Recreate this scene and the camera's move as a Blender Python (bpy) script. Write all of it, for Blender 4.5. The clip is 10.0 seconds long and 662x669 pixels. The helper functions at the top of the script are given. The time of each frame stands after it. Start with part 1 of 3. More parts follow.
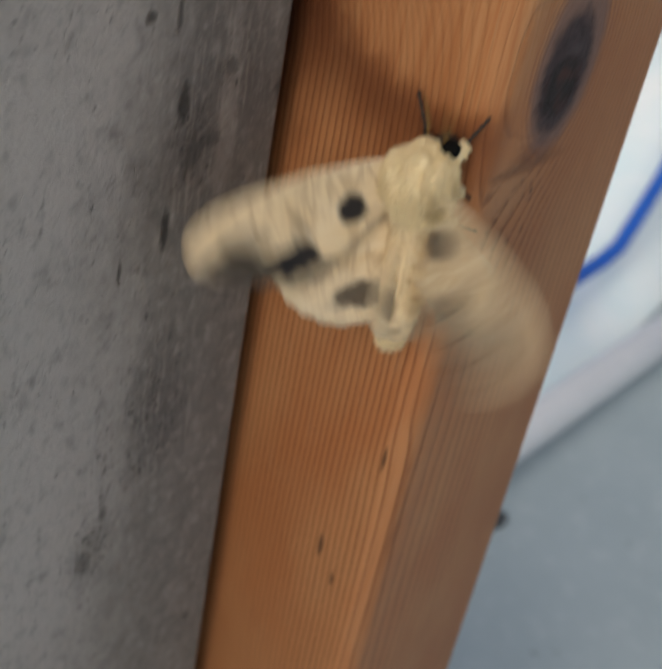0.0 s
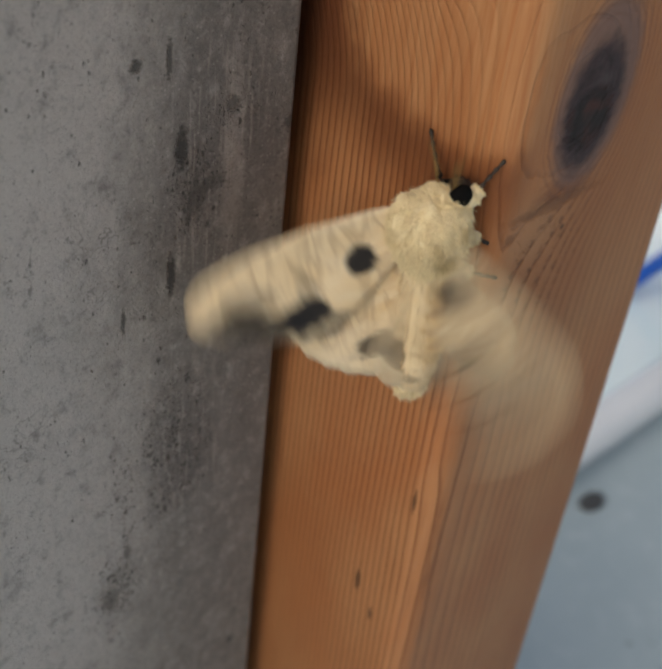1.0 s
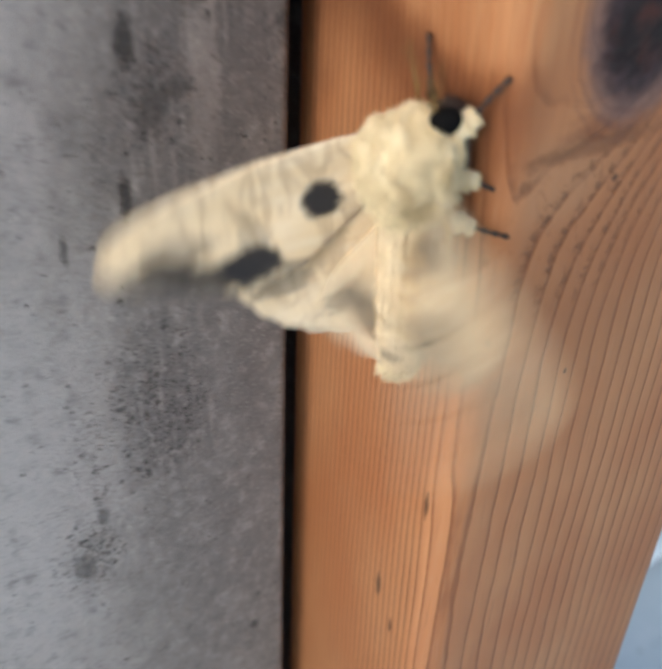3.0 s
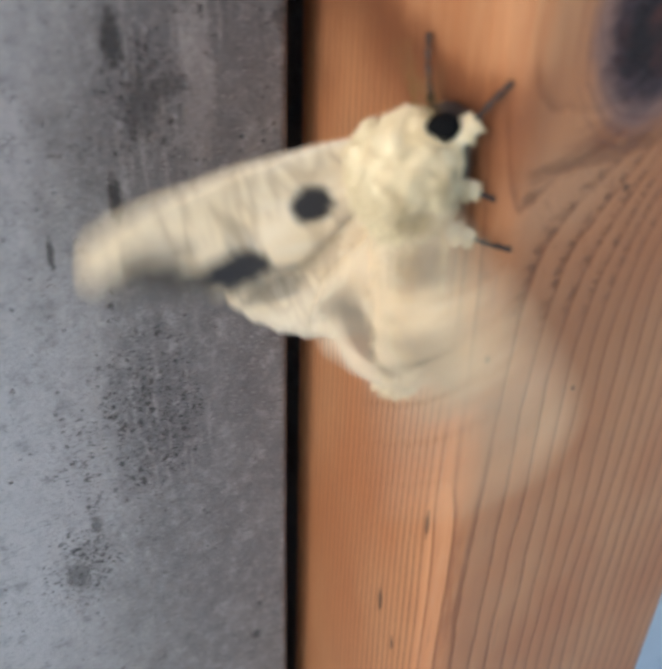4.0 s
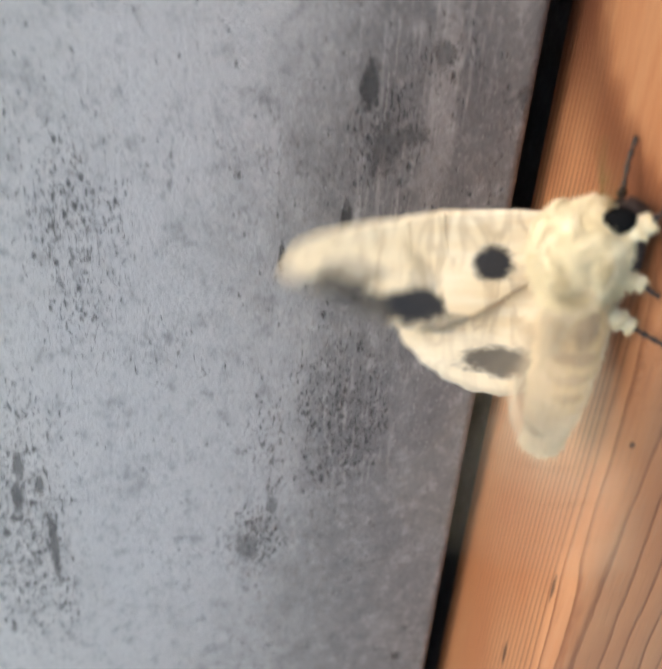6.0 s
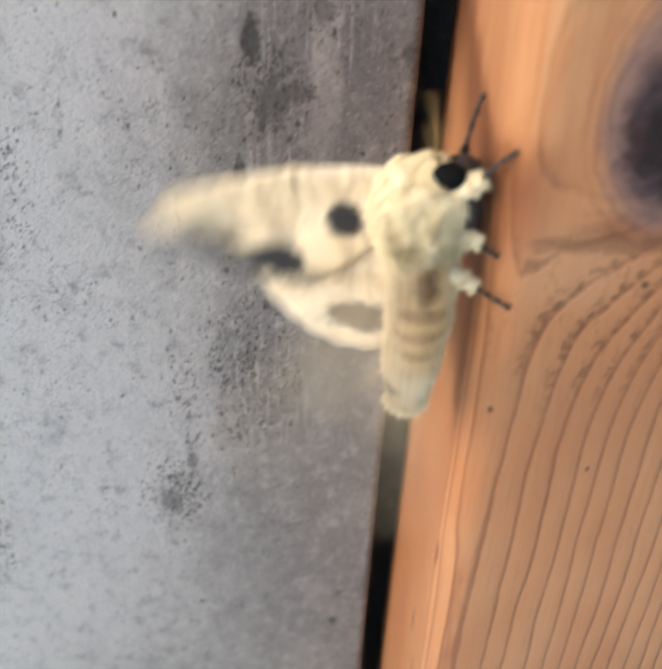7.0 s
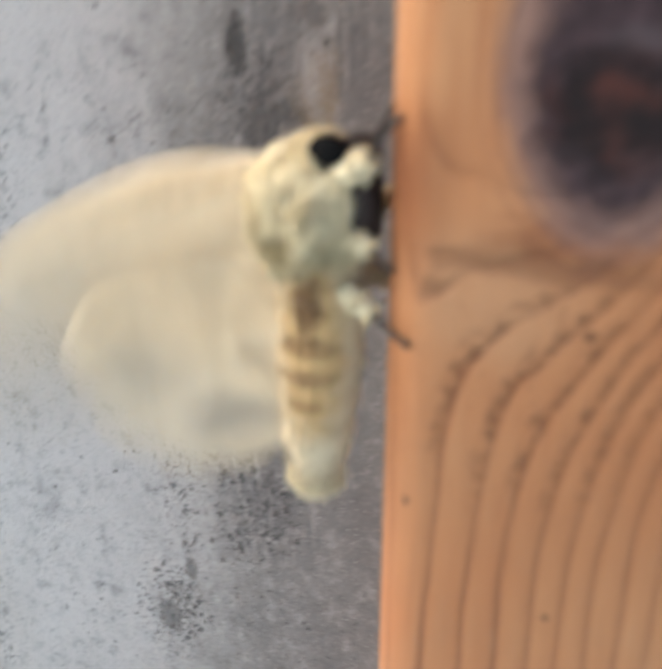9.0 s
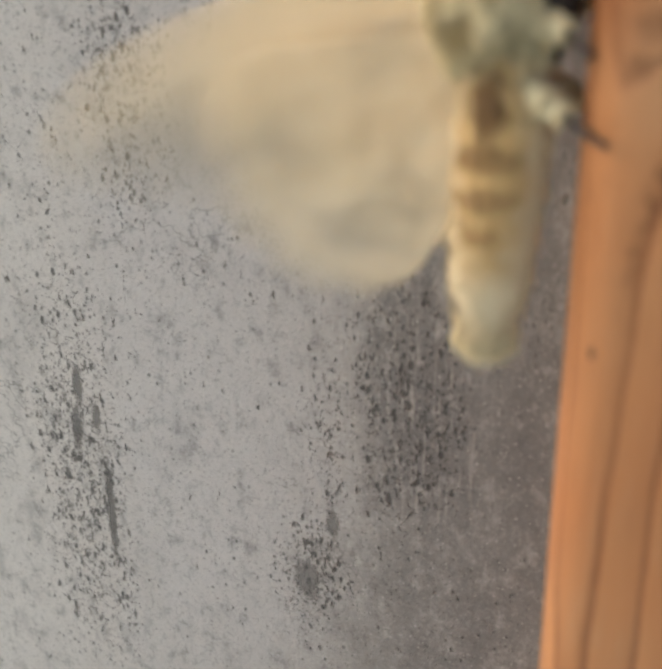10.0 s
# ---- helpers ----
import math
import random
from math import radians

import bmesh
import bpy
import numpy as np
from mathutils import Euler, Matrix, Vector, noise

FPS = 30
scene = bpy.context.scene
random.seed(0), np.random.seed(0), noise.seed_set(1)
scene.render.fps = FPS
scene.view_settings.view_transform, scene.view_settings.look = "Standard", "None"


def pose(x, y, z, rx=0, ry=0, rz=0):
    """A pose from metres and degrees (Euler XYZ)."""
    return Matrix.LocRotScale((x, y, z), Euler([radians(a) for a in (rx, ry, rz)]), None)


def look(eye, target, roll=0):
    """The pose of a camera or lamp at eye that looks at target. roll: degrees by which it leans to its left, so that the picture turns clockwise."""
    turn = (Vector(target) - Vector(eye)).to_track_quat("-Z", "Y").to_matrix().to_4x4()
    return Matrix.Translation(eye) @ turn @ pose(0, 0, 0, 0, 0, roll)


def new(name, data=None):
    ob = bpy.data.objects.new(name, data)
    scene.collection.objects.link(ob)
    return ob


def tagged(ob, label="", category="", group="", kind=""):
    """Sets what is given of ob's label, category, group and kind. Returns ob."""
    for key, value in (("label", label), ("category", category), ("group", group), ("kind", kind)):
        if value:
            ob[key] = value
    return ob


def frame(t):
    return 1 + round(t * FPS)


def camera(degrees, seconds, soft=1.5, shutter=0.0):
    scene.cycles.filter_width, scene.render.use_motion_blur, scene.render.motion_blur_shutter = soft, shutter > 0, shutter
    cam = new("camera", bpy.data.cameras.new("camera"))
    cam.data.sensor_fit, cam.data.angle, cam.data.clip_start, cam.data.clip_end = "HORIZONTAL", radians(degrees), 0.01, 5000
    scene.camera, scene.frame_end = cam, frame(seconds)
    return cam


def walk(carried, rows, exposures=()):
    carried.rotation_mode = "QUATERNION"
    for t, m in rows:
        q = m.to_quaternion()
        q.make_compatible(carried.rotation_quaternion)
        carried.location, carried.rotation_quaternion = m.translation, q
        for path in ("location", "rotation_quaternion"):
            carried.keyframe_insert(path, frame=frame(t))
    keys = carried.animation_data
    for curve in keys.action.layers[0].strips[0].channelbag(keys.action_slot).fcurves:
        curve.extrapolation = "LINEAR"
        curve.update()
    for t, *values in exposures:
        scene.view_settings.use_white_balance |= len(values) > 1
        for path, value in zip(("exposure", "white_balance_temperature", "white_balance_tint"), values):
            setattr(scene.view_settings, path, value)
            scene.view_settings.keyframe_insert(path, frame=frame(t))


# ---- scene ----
MM = 0.001


def view(x, y, z, yaw, pitch, roll):
    """A camera pose from millimetres and degrees: yaw to the left of +y, pitch up, roll."""
    return pose(x * MM, y * MM, z * MM) @ pose(0, 0, 0, 0, 0, yaw) @ pose(0, 0, 0, 90 + pitch) @ pose(0, 0, 0, 0, 0, roll)


# ---- camera and its path: seconds, millimetres, degrees ----
cam = camera(31.49, 10.0, soft=2.6, shutter=1.2)
# the lens is focused on the wall, so that near things soften
cam.data.dof.use_dof, cam.data.dof.focus_distance, cam.data.dof.aperture_fstop = True, 0.131, 37.0
PATH = [
    (0, -108.59, -62.01, 95.57, -54.19, -34.58, 11.27),
    (0.5, -99.16, -61.41, 102.27, -51.96, -36.01, 9.41),
    (1, -90.20, -61.72, 102.82, -47.17, -38.21, 6.95),
    (1.5, -78.81, -65.47, 105.49, -42.52, -39.14, 5.13),
    (2, -72.15, -66.89, 107.28, -36.77, -38.98, 3.45),
    (2.5, -66.15, -65.43, 99.14, -32.88, -40.06, 2.94),
    (3, -52.62, -62.27, 87.93, -31.20, -41.69, 2.53),
    (3.2, -50.02, -59.64, 85.67, -31.81, -41.84, 2.20),
    (4.3, -46.75, -59.47, 87.04, -26.84, -42.48, 2.12),
    (4.5, -48.52, -61.95, 88.06, -25.33, -42.19, 2.09),
    (5, -39.50, -65.48, 86.43, -23.00, -41.26, 2.13),
    (5.5, -46.53, -71.31, 95.26, -16.53, -39.17, 4.40),
    (6.8, -21.04, -75.22, 87.39, -4.11, -41.59, 2.60),
    (7, -18.03, -77.31, 92.03, -3.75, -41.24, 2.90),
    (7.5, -16.34, -75.82, 87.77, -2.73, -40.02, 3.68),
    (8, -10.30, -82.33, 84.29, 1.69, -37.24, 2.79),
    (8.5, 2.62, -76.41, 74.15, 11.17, -31.68, 0.03),
    (9, 17.10, -64.44, 66.11, 17.32, -29.87, -0.04),
    (9.5, 13.24, -60.68, 54.16, 23.20, -28.42, 0.08),
    (10, 15.77, -64.10, 45.15, 25.52, -24.52, -0.65),
]
# seconds, stops, kelvin, tint
EXPOSURES = [
    (0, -0.38, 7050, 11), (1, -0.30, 7050, 10), (1.5, 0.25, 6600, 10), (2, 0.50, 6500, 10), (3, 0.60, 6350, 11), (4.5, 0.65, 5900, 10), (5.5, 0.82, 6050, 10),
    (6.8, 1.10, 6450, 10), (7.5, 1.15, 6500, 10), (8, 1.23, 6450, 9), (8.5, 1.13, 6500, 10), (9, 1.13, 6400, 9), (9.5, 1.03, 6550, 9), (10, 0.71, 7330, 11),
]
walk(cam, [(t, view(*row)) for t, *row in PATH], EXPOSURES)

# ---- world and light: open shade under a bright, veiled sky ----
world = bpy.data.worlds.new("sky")
scene.world = world
world.use_nodes = True
wt = world.node_tree
sky = wt.nodes.new("ShaderNodeTexSky")
sky.sky_type, sky.sun_disc = "NISHITA", False
sky.sun_elevation, sky.sun_rotation = radians(39), radians(264.5)
sky.air_density, sky.dust_density = 1.0, 3.0
wt.nodes["Background"].inputs["Strength"].default_value = 0.12
wt.links.new(sky.outputs["Color"], wt.nodes["Background"].inputs["Color"])
sun = new("sun", bpy.data.lights.new("sun", "SUN"))
sun.data.energy, sun.data.angle, sun.data.color = 3.0, radians(70), (1.0, 0.94, 0.86)
sun.matrix_basis = look((-1.68, -0.16, 1.35), (0, 0, 0))


# ---- materials ----
class Nodes:
    """A short way to write node materials."""

    def __init__(self, name):
        self.mat = bpy.data.materials.new(name)
        self.mat.use_nodes = True
        self.tree = self.mat.node_tree
        self.bsdf = self.tree.nodes["Principled BSDF"]
        coords = self.tree.nodes.new("ShaderNodeTexCoord")
        self.mm = self.vec("SCALE", coords.outputs["Object"], scale=1000.0)

    def plug(self, value, socket):
        if isinstance(value, bpy.types.NodeSocket):
            self.tree.links.new(value, socket)
        elif value is not None:
            socket.default_value = value

    def math(self, op, a, b=None, c=None, clamp=False):
        n = self.tree.nodes.new("ShaderNodeMath")
        n.operation, n.use_clamp = op, clamp
        for k, v in enumerate((a, b, c)):
            self.plug(v, n.inputs[k])
        return n.outputs[0]

    def vec(self, op, a, b=None, scale=None):
        n = self.tree.nodes.new("ShaderNodeVectorMath")
        n.operation = op
        self.plug(a, n.inputs[0])
        self.plug(b, n.inputs[1])
        self.plug(scale, n.inputs[3])
        return n.outputs["Value"] if op in ("LENGTH", "DOT_PRODUCT", "DISTANCE") else n.outputs[0]

    def xyz(self, v):
        n = self.tree.nodes.new("ShaderNodeSeparateXYZ")
        self.plug(v, n.inputs[0])
        return n.outputs

    def noise(self, scale, detail=4.0, rough=0.55, v=None, stretch=(1, 1, 1), distort=0.0):
        n = self.tree.nodes.new("ShaderNodeTexNoise")
        self.plug(self.vec("MULTIPLY", v or self.mm, stretch), n.inputs["Vector"])
        n.inputs["Scale"].default_value, n.inputs["Detail"].default_value = scale, detail
        n.inputs["Roughness"].default_value, n.inputs["Distortion"].default_value = rough, distort
        return n.outputs["Fac"]

    def cells(self, scale, stretch=(1, 1, 1)):
        """Distance from the nearest of scattered points, and a random number of that point."""
        n = self.tree.nodes.new("ShaderNodeTexVoronoi")
        self.plug(self.vec("MULTIPLY", self.mm, stretch), n.inputs["Vector"])
        n.inputs["Scale"].default_value = scale
        return n.outputs["Distance"], self.xyz(n.outputs["Color"])[0]

    def step(self, value, lo, hi):
        """0 below lo, 1 above hi, smooth between; lo over hi turns it round."""
        n = self.tree.nodes.new("ShaderNodeMapRange")
        n.interpolation_type = "SMOOTHSTEP"
        flip = lo > hi
        self.plug(value, n.inputs[0])
        for k, v in enumerate((min(lo, hi), max(lo, hi), float(flip), 1.0 - flip)):
            n.inputs[k + 1].default_value = v
        return n.outputs[0]

    def mix(self, fac, a, b):
        n = self.tree.nodes.new("ShaderNodeMix")
        n.data_type = "RGBA"
        self.plug(fac, n.inputs[0])
        for v, s in ((a, n.inputs[6]), (b, n.inputs[7])):
            self.plug((*v, 1.0) if isinstance(v, tuple) else v, s)
        return n.outputs[2]

    def spot(self, at, radii, v=None, soft=0.35, rough=None, amount=0.5):
        """A mask that is 1 inside an ellipsoid; rough: a noise that frays its edge."""
        d = self.vec("LENGTH", self.vec("DIVIDE", self.vec("SUBTRACT", v or self.mm, at), radii))
        if rough is not None:
            d = self.math("ADD", d, self.math("MULTIPLY_ADD", rough, -2.0 * amount, amount))
        return self.step(d, 1.0 + soft, 1.0 - soft)

    def done(self, color, rough=0.6, bump=None, height=0.1, **more):
        self.plug((*color, 1.0) if isinstance(color, tuple) else color, self.bsdf.inputs["Base Color"])
        self.plug(rough, self.bsdf.inputs["Roughness"])
        if bump is not None:
            n = self.tree.nodes.new("ShaderNodeBump")
            n.inputs["Strength"].default_value, n.inputs["Distance"].default_value = 1.0, height * MM
            self.plug(bump, n.inputs["Height"])
            self.plug(n.outputs[0], self.bsdf.inputs["Normal"])
        for key, value in more.items():
            self.plug(value, self.bsdf.inputs[key.replace("_", " ").title()])
        return self.mat


def concrete_material():
    n = Nodes("weathered concrete")
    broad = n.noise(0.03, 3, 0.6)
    cloud = n.noise(0.11, 6, 0.68, stretch=(1.3, 1, 0.7))
    mottle = n.noise(0.5, 5, 0.7, stretch=(1.1, 1, 0.8))
    grain = n.noise(1.9, 4, 0.75)
    fine = n.noise(5.0, 3, 0.7)
    color = n.mix(n.step(broad, 0.3, 0.7), (0.215, 0.211, 0.200), (0.305, 0.300, 0.284))
    # uneven light put into the colour: paler away from the post, darker beside it
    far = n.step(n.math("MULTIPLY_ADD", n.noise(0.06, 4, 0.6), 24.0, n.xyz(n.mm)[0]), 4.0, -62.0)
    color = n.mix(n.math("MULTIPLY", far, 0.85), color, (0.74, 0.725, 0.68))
    color = n.mix(n.math("MULTIPLY", n.step(cloud, 0.42, 0.75), 0.55), color, (0.43, 0.423, 0.402))
    color = n.mix(n.math("MULTIPLY", n.step(cloud, 0.48, 0.26), 0.55), color, (0.169, 0.166, 0.162))
    # broad dark and pale zones of the cast face; the palest carry far-side light
    fray = n.noise(0.2, 5, 0.7, stretch=(1, 1, 0.5))
    for at, radii, tone, much in (
        ((-14, 28.6, 34), (11, 40, 24), (0.162, 0.159, 0.155), 0.5),
        ((-13, 28.6, 33), (1.5, 40, 12), (0.450, 0.426, 0.395), 0.6),
        ((-20, 28.6, -6), (5.5, 40, 13), (0.125, 0.121, 0.118), 0.5),
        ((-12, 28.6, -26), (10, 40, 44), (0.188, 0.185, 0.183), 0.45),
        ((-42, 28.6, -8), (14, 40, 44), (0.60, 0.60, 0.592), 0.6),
        ((-38, 28.6, 48), (12, 40, 22), (0.62, 0.60, 0.575), 0.65),
    ):
        color = n.mix(n.math("MULTIPLY", n.spot(at, radii, soft=0.55, rough=fray, amount=0.8), much), color, tone)
    color = n.mix(n.math("MULTIPLY", n.step(mottle, 0.5, 0.75), 0.5), color, (0.60, 0.585, 0.55))
    color = n.mix(n.math("MULTIPLY", n.step(mottle, 0.5, 0.28), 0.5), color, (0.138, 0.134, 0.133))
    color = n.mix(n.math("MULTIPLY", n.step(grain, 0.52, 0.72), 0.34), color, (0.64, 0.63, 0.60))
    color = n.mix(n.math("MULTIPLY", n.step(grain, 0.47, 0.3), 0.45), color, (0.113, 0.110, 0.108))
    # pale runs down the face
    runs = n.step(n.noise(1.1, 3, 0.6, stretch=(1.5, 1, 0.1)), 0.54, 0.7)
    where = n.math("MAXIMUM", n.spot((-16, 28.6, 36), (9, 40, 16), soft=0.6, rough=fray, amount=0.5), n.spot((-20, 28.6, -8), (7, 40, 15), soft=0.6, rough=fray, amount=0.5))
    color = n.mix(n.math("MULTIPLY", n.math("MULTIPLY", runs, where), 0.5), color, (0.52, 0.50, 0.46))
    # hair cracks
    seam = n.math("ABSOLUTE", n.math("SUBTRACT", n.noise(0.07, 5, 0.6), 0.5))
    cracks = n.math("MULTIPLY", n.step(seam, 0.006, 0.001), n.step(n.noise(0.04, 2, 0.5), 0.48, 0.6))
    color = n.mix(n.math("MULTIPLY", cracks, 0.5), color, (0.10, 0.098, 0.094))
    # pores, gathered where the cast was poor
    dense = n.math("MULTIPLY", n.noise(0.05, 3, 0.6), 0.75)
    for at, radii, much in (
        ((-18, 28.6, 32), (4.5, 40, 7), 1.0), ((-21, 28.6, -7), (7, 40, 15), 0.95), ((-31, 28.6, -30), (4.5, 40, 9), 1.0),
        ((-60, 28.6, -26), (7, 40, 30), 1.0), ((-13, 28.6, 40), (5, 40, 3), 0.8), ((-50, 28.6, 20), (6, 40, 16), 0.9),
        ((-29, 28.6, -12), (3, 40, 12), 0.75),
    ):
        dense = n.math("MAXIMUM", dense, n.math("MULTIPLY", n.spot(at, radii, soft=0.7, rough=fray, amount=0.7), much))
    pits = None
    for scale, stretch, gate, deep in ((0.6, (1.3, 1, 0.6), 0.215, 0.75), (1.1, (1.25, 1, 0.65), 0.225, 0.85), (2.2, (1.1, 1, 0.8), 0.225, 0.6)):
        field = n.math("MULTIPLY_ADD", dense, -0.165, n.noise(scale, 3, 0.65, stretch=stretch))
        mask = n.math("MULTIPLY", n.step(field, gate + 0.05, gate - 0.05), deep)
        pits = mask if pits is None else n.math("MAXIMUM", pits, mask)
    ragged = n.noise(3.0, 3, 0.7)
    for scale, stretch, least, size, deep in ((0.75, (1.2, 1, 0.7), 1.22, 0.30, 0.8), (1.5, (1.15, 1, 0.75), 1.13, 0.32, 0.65), (2.8, (1.1, 1, 0.85), 1.14, 0.34, 0.4)):
        far_off, chance = n.cells(scale, stretch)
        chosen = n.step(n.math("MULTIPLY_ADD", dense, 0.62, chance), least, least + 0.08)
        hole = n.step(n.math("MULTIPLY_ADD", n.math("SUBTRACT", ragged, 0.5), 0.45, far_off), size, size * 0.45)
        pits = n.math("MAXIMUM", pits, n.math("MULTIPLY", n.math("MULTIPLY", hole, chosen), deep))
    edge = n.noise(1.6, 5, 0.8)
    for x, z, rx, rz, deep in (
        (-20.4, 37.3, 0.75, 2.1, 0.85), (-26.4, 48.8, 0.65, 0.7, 0.8), (-22.2, 48.6, 0.35, 2.0, 0.7), (-21.7, 20.9, 0.5, 2.4, 0.9),
        (-28.5, 17.0, 0.3, 1.6, 0.75), (-13.4, 40.9, 0.9, 1.1, 0.6), (-8.6, -59, 0.55, 0.8, 0.7), (-28.5, -23.3, 0.6, 1.2, 0.6),
        (-59.6, -13.4, 0.55, 1.7, 0.7), (-60.2, -18.8, 0.6, 2.0, 0.75), (-56.6, -29, 0.45, 5.2, 0.75), (-57.4, -17, 0.5, 1.8, 0.7),
        (-18.2, 30.6, 1.3, 2.8, 0.55), (-17.0, 31.6, 2.6, 0.9, 0.55), (-4.6, 36.3, 0.6, 0.8, 0.5), (-31.5, -31, 1.2, 2.0, 0.55),
    ):
        mask = n.math("MULTIPLY", n.spot((x, 28.6, z), (rx, 40, rz), soft=0.45, rough=edge, amount=1.6), deep)
        pits = n.math("MAXIMUM", pits, mask)
    white_off, white_pick = n.cells(2.2)
    flecks = n.math("MULTIPLY", n.step(white_off, 0.3, 0.12), n.step(white_pick, 0.8, 0.86))
    color = n.mix(n.math("MULTIPLY", flecks, 0.5), color, (0.72, 0.70, 0.66))
    color = n.vec("MULTIPLY", color, (0.87, 0.84, 0.825))
    color = n.mix(pits, color, (0.05, 0.05, 0.048))
    height = n.math("MULTIPLY_ADD", pits, -0.8, n.math("MULTIPLY_ADD", grain, 0.4, n.math("MULTIPLY", fine, 0.25)))
    return n.done(color, 0.9, height, 0.3)


def wood_material():
    n = Nodes("planed pine")
    p = n.xyz(n.mm)
    wobble = n.noise(0.05, 3, 0.5, stretch=(1, 1, 0.25))
    # growth rings about a pith outside the timber, pushed aside by the knot
    across = n.math("ADD", p[0], 20.0)
    deep = n.math("ADD", p[1], 62.0)
    ring = n.math("SQRT", n.math("ADD", n.math("MULTIPLY", across, across), n.math("MULTIPLY", deep, deep)))
    ring = n.math("MULTIPLY_ADD", wobble, 2.2, ring)
    swell = n.vec("LENGTH", n.vec("DIVIDE", n.vec("SUBTRACT", n.mm, (16.0, 0.0, 48.0)), (11.5, 19.0, 17.0)))
    swell = n.math("POWER", 2.718, n.math("MULTIPLY", n.math("MULTIPLY", swell, swell), -1.0))
    ring = n.math("MULTIPLY_ADD", swell, -8.0, ring)
    # the grain of the side face leans over above the knot's foot
    lift = n.math("MAXIMUM", n.math("SUBTRACT", p[2], 40.0), 0.0)
    lean = n.math("MULTIPLY", n.math("MULTIPLY", lift, lift), n.step(p[1], 1.0, 13.0))
    ring = n.math("MULTIPLY_ADD", lean, -0.02, ring)
    ring = n.math("MULTIPLY_ADD", n.noise(0.35, 3, 0.6, stretch=(1, 1, 0.2)), 0.35, ring)
    turn = n.math("FRACT", n.math("DIVIDE", ring, 1.06))
    wide = n.math("MULTIPLY", n.step(turn, 0.62, 0.9), n.step(turn, 1.0, 0.94))
    thin = n.math("MULTIPLY", n.step(turn, 0.78, 0.94), n.step(turn, 1.0, 0.965))
    square = n.step(p[1], 0.5, 4.0)
    line = n.math("ADD", n.math("MULTIPLY", wide, square), n.math("MULTIPLY", thin, n.math("SUBTRACT", 1.0, square)))
    late = n.math("MULTIPLY_ADD", n.math("MULTIPLY", n.step(turn, 0.1, 0.9), n.step(turn, 1.0, 0.9)), 0.26, n.math("MULTIPLY", line, 0.8))
    fibre = n.noise(2.4, 5, 0.7, stretch=(1, 1, 0.045))
    blotch = n.noise(0.07, 3, 0.55, stretch=(1, 1, 0.5))
    pale = n.mix(n.step(blotch, 0.3, 0.7), (0.75, 0.29, 0.113), (0.85, 0.39, 0.17))
    # early wood runs broad and pale between the arris and the knot
    still = n.spot((3.5, 1, 58), (5, 9, 14), soft=0.5, rough=n.noise(0.2, 4, 0.6, stretch=(1, 1, 0.3)), amount=0.4)
    calm = n.math("MAXIMUM", n.math("MULTIPLY", still, 0.6), n.math("MULTIPLY", n.spot((8.5, 0, 48), (4.5, 8, 13), soft=0.6), 0.88))
    faint = n.math("SUBTRACT", 1.0, calm)
    patchy = n.math("MULTIPLY_ADD", n.noise(0.16, 3, 0.6, stretch=(1, 1, 0.3)), 0.8, 0.3)
    color = n.mix(n.math("MULTIPLY", n.math("MULTIPLY", late, faint), patchy), pale, (0.29, 0.088, 0.032))
    bands = n.noise(0.9, 4, 0.65, stretch=(1, 1, 0.05), distort=0.4)
    color = n.mix(n.math("MULTIPLY", still, 0.5), color, n.mix(n.step(bands, 0.35, 0.65), (0.50, 0.19, 0.075), (0.82, 0.45, 0.22)))
    color = n.mix(n.math("MULTIPLY", n.step(fibre, 0.5, 0.75), 0.38), color, (0.78, 0.48, 0.28))
    color = n.mix(n.math("MULTIPLY", n.step(fibre, 0.48, 0.25), 0.4), color, (0.38, 0.15, 0.065))
    # darker, redder wood round the knot, on the side face above it and its back edge
    fray = n.noise(0.3, 4, 0.6, stretch=(1, 1, 0.5))
    halo = n.spot((15, 0, 30), (13, 8, 30), soft=0.6, rough=fray, amount=0.5)
    color = n.mix(n.math("MULTIPLY", halo, 0.32), color, (0.42, 0.15, 0.055))
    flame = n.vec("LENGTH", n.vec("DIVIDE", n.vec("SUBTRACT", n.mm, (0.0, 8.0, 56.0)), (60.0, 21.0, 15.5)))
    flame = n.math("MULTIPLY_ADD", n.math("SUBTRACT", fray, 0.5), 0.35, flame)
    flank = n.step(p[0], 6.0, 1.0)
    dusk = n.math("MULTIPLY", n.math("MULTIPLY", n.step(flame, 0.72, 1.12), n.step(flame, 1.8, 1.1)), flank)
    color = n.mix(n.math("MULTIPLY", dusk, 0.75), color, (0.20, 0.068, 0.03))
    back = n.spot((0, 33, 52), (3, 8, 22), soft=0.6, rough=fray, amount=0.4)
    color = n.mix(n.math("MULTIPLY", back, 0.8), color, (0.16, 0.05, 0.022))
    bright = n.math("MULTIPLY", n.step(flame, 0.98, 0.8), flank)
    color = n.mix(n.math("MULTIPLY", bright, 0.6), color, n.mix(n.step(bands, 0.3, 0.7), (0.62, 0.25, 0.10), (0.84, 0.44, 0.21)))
    cap = n.spot((7.5, 0, 31.5), (5.5, 5, 4.2), soft=0.5, rough=fray, amount=0.4)
    color = n.mix(n.math("MULTIPLY", cap, 0.35), color, (0.74, 0.42, 0.225))
    # torn grain under the knot and pits along the rings below it
    rip = n.noise(0.55, 5, 0.75, stretch=(0.8, 1, 1.3))
    torn = n.spot((11, 0, 34.2), (6.5, 6, 0.8), soft=0.6, rough=rip, amount=1.5)
    low = n.spot((10, 0, 26.5), (8.5, 6, 9), soft=0.5, rough=fray, amount=0.4)
    pocks = n.step(n.noise(0.8, 3, 0.6, stretch=(1, 1, 0.55)), 0.56, 0.66)
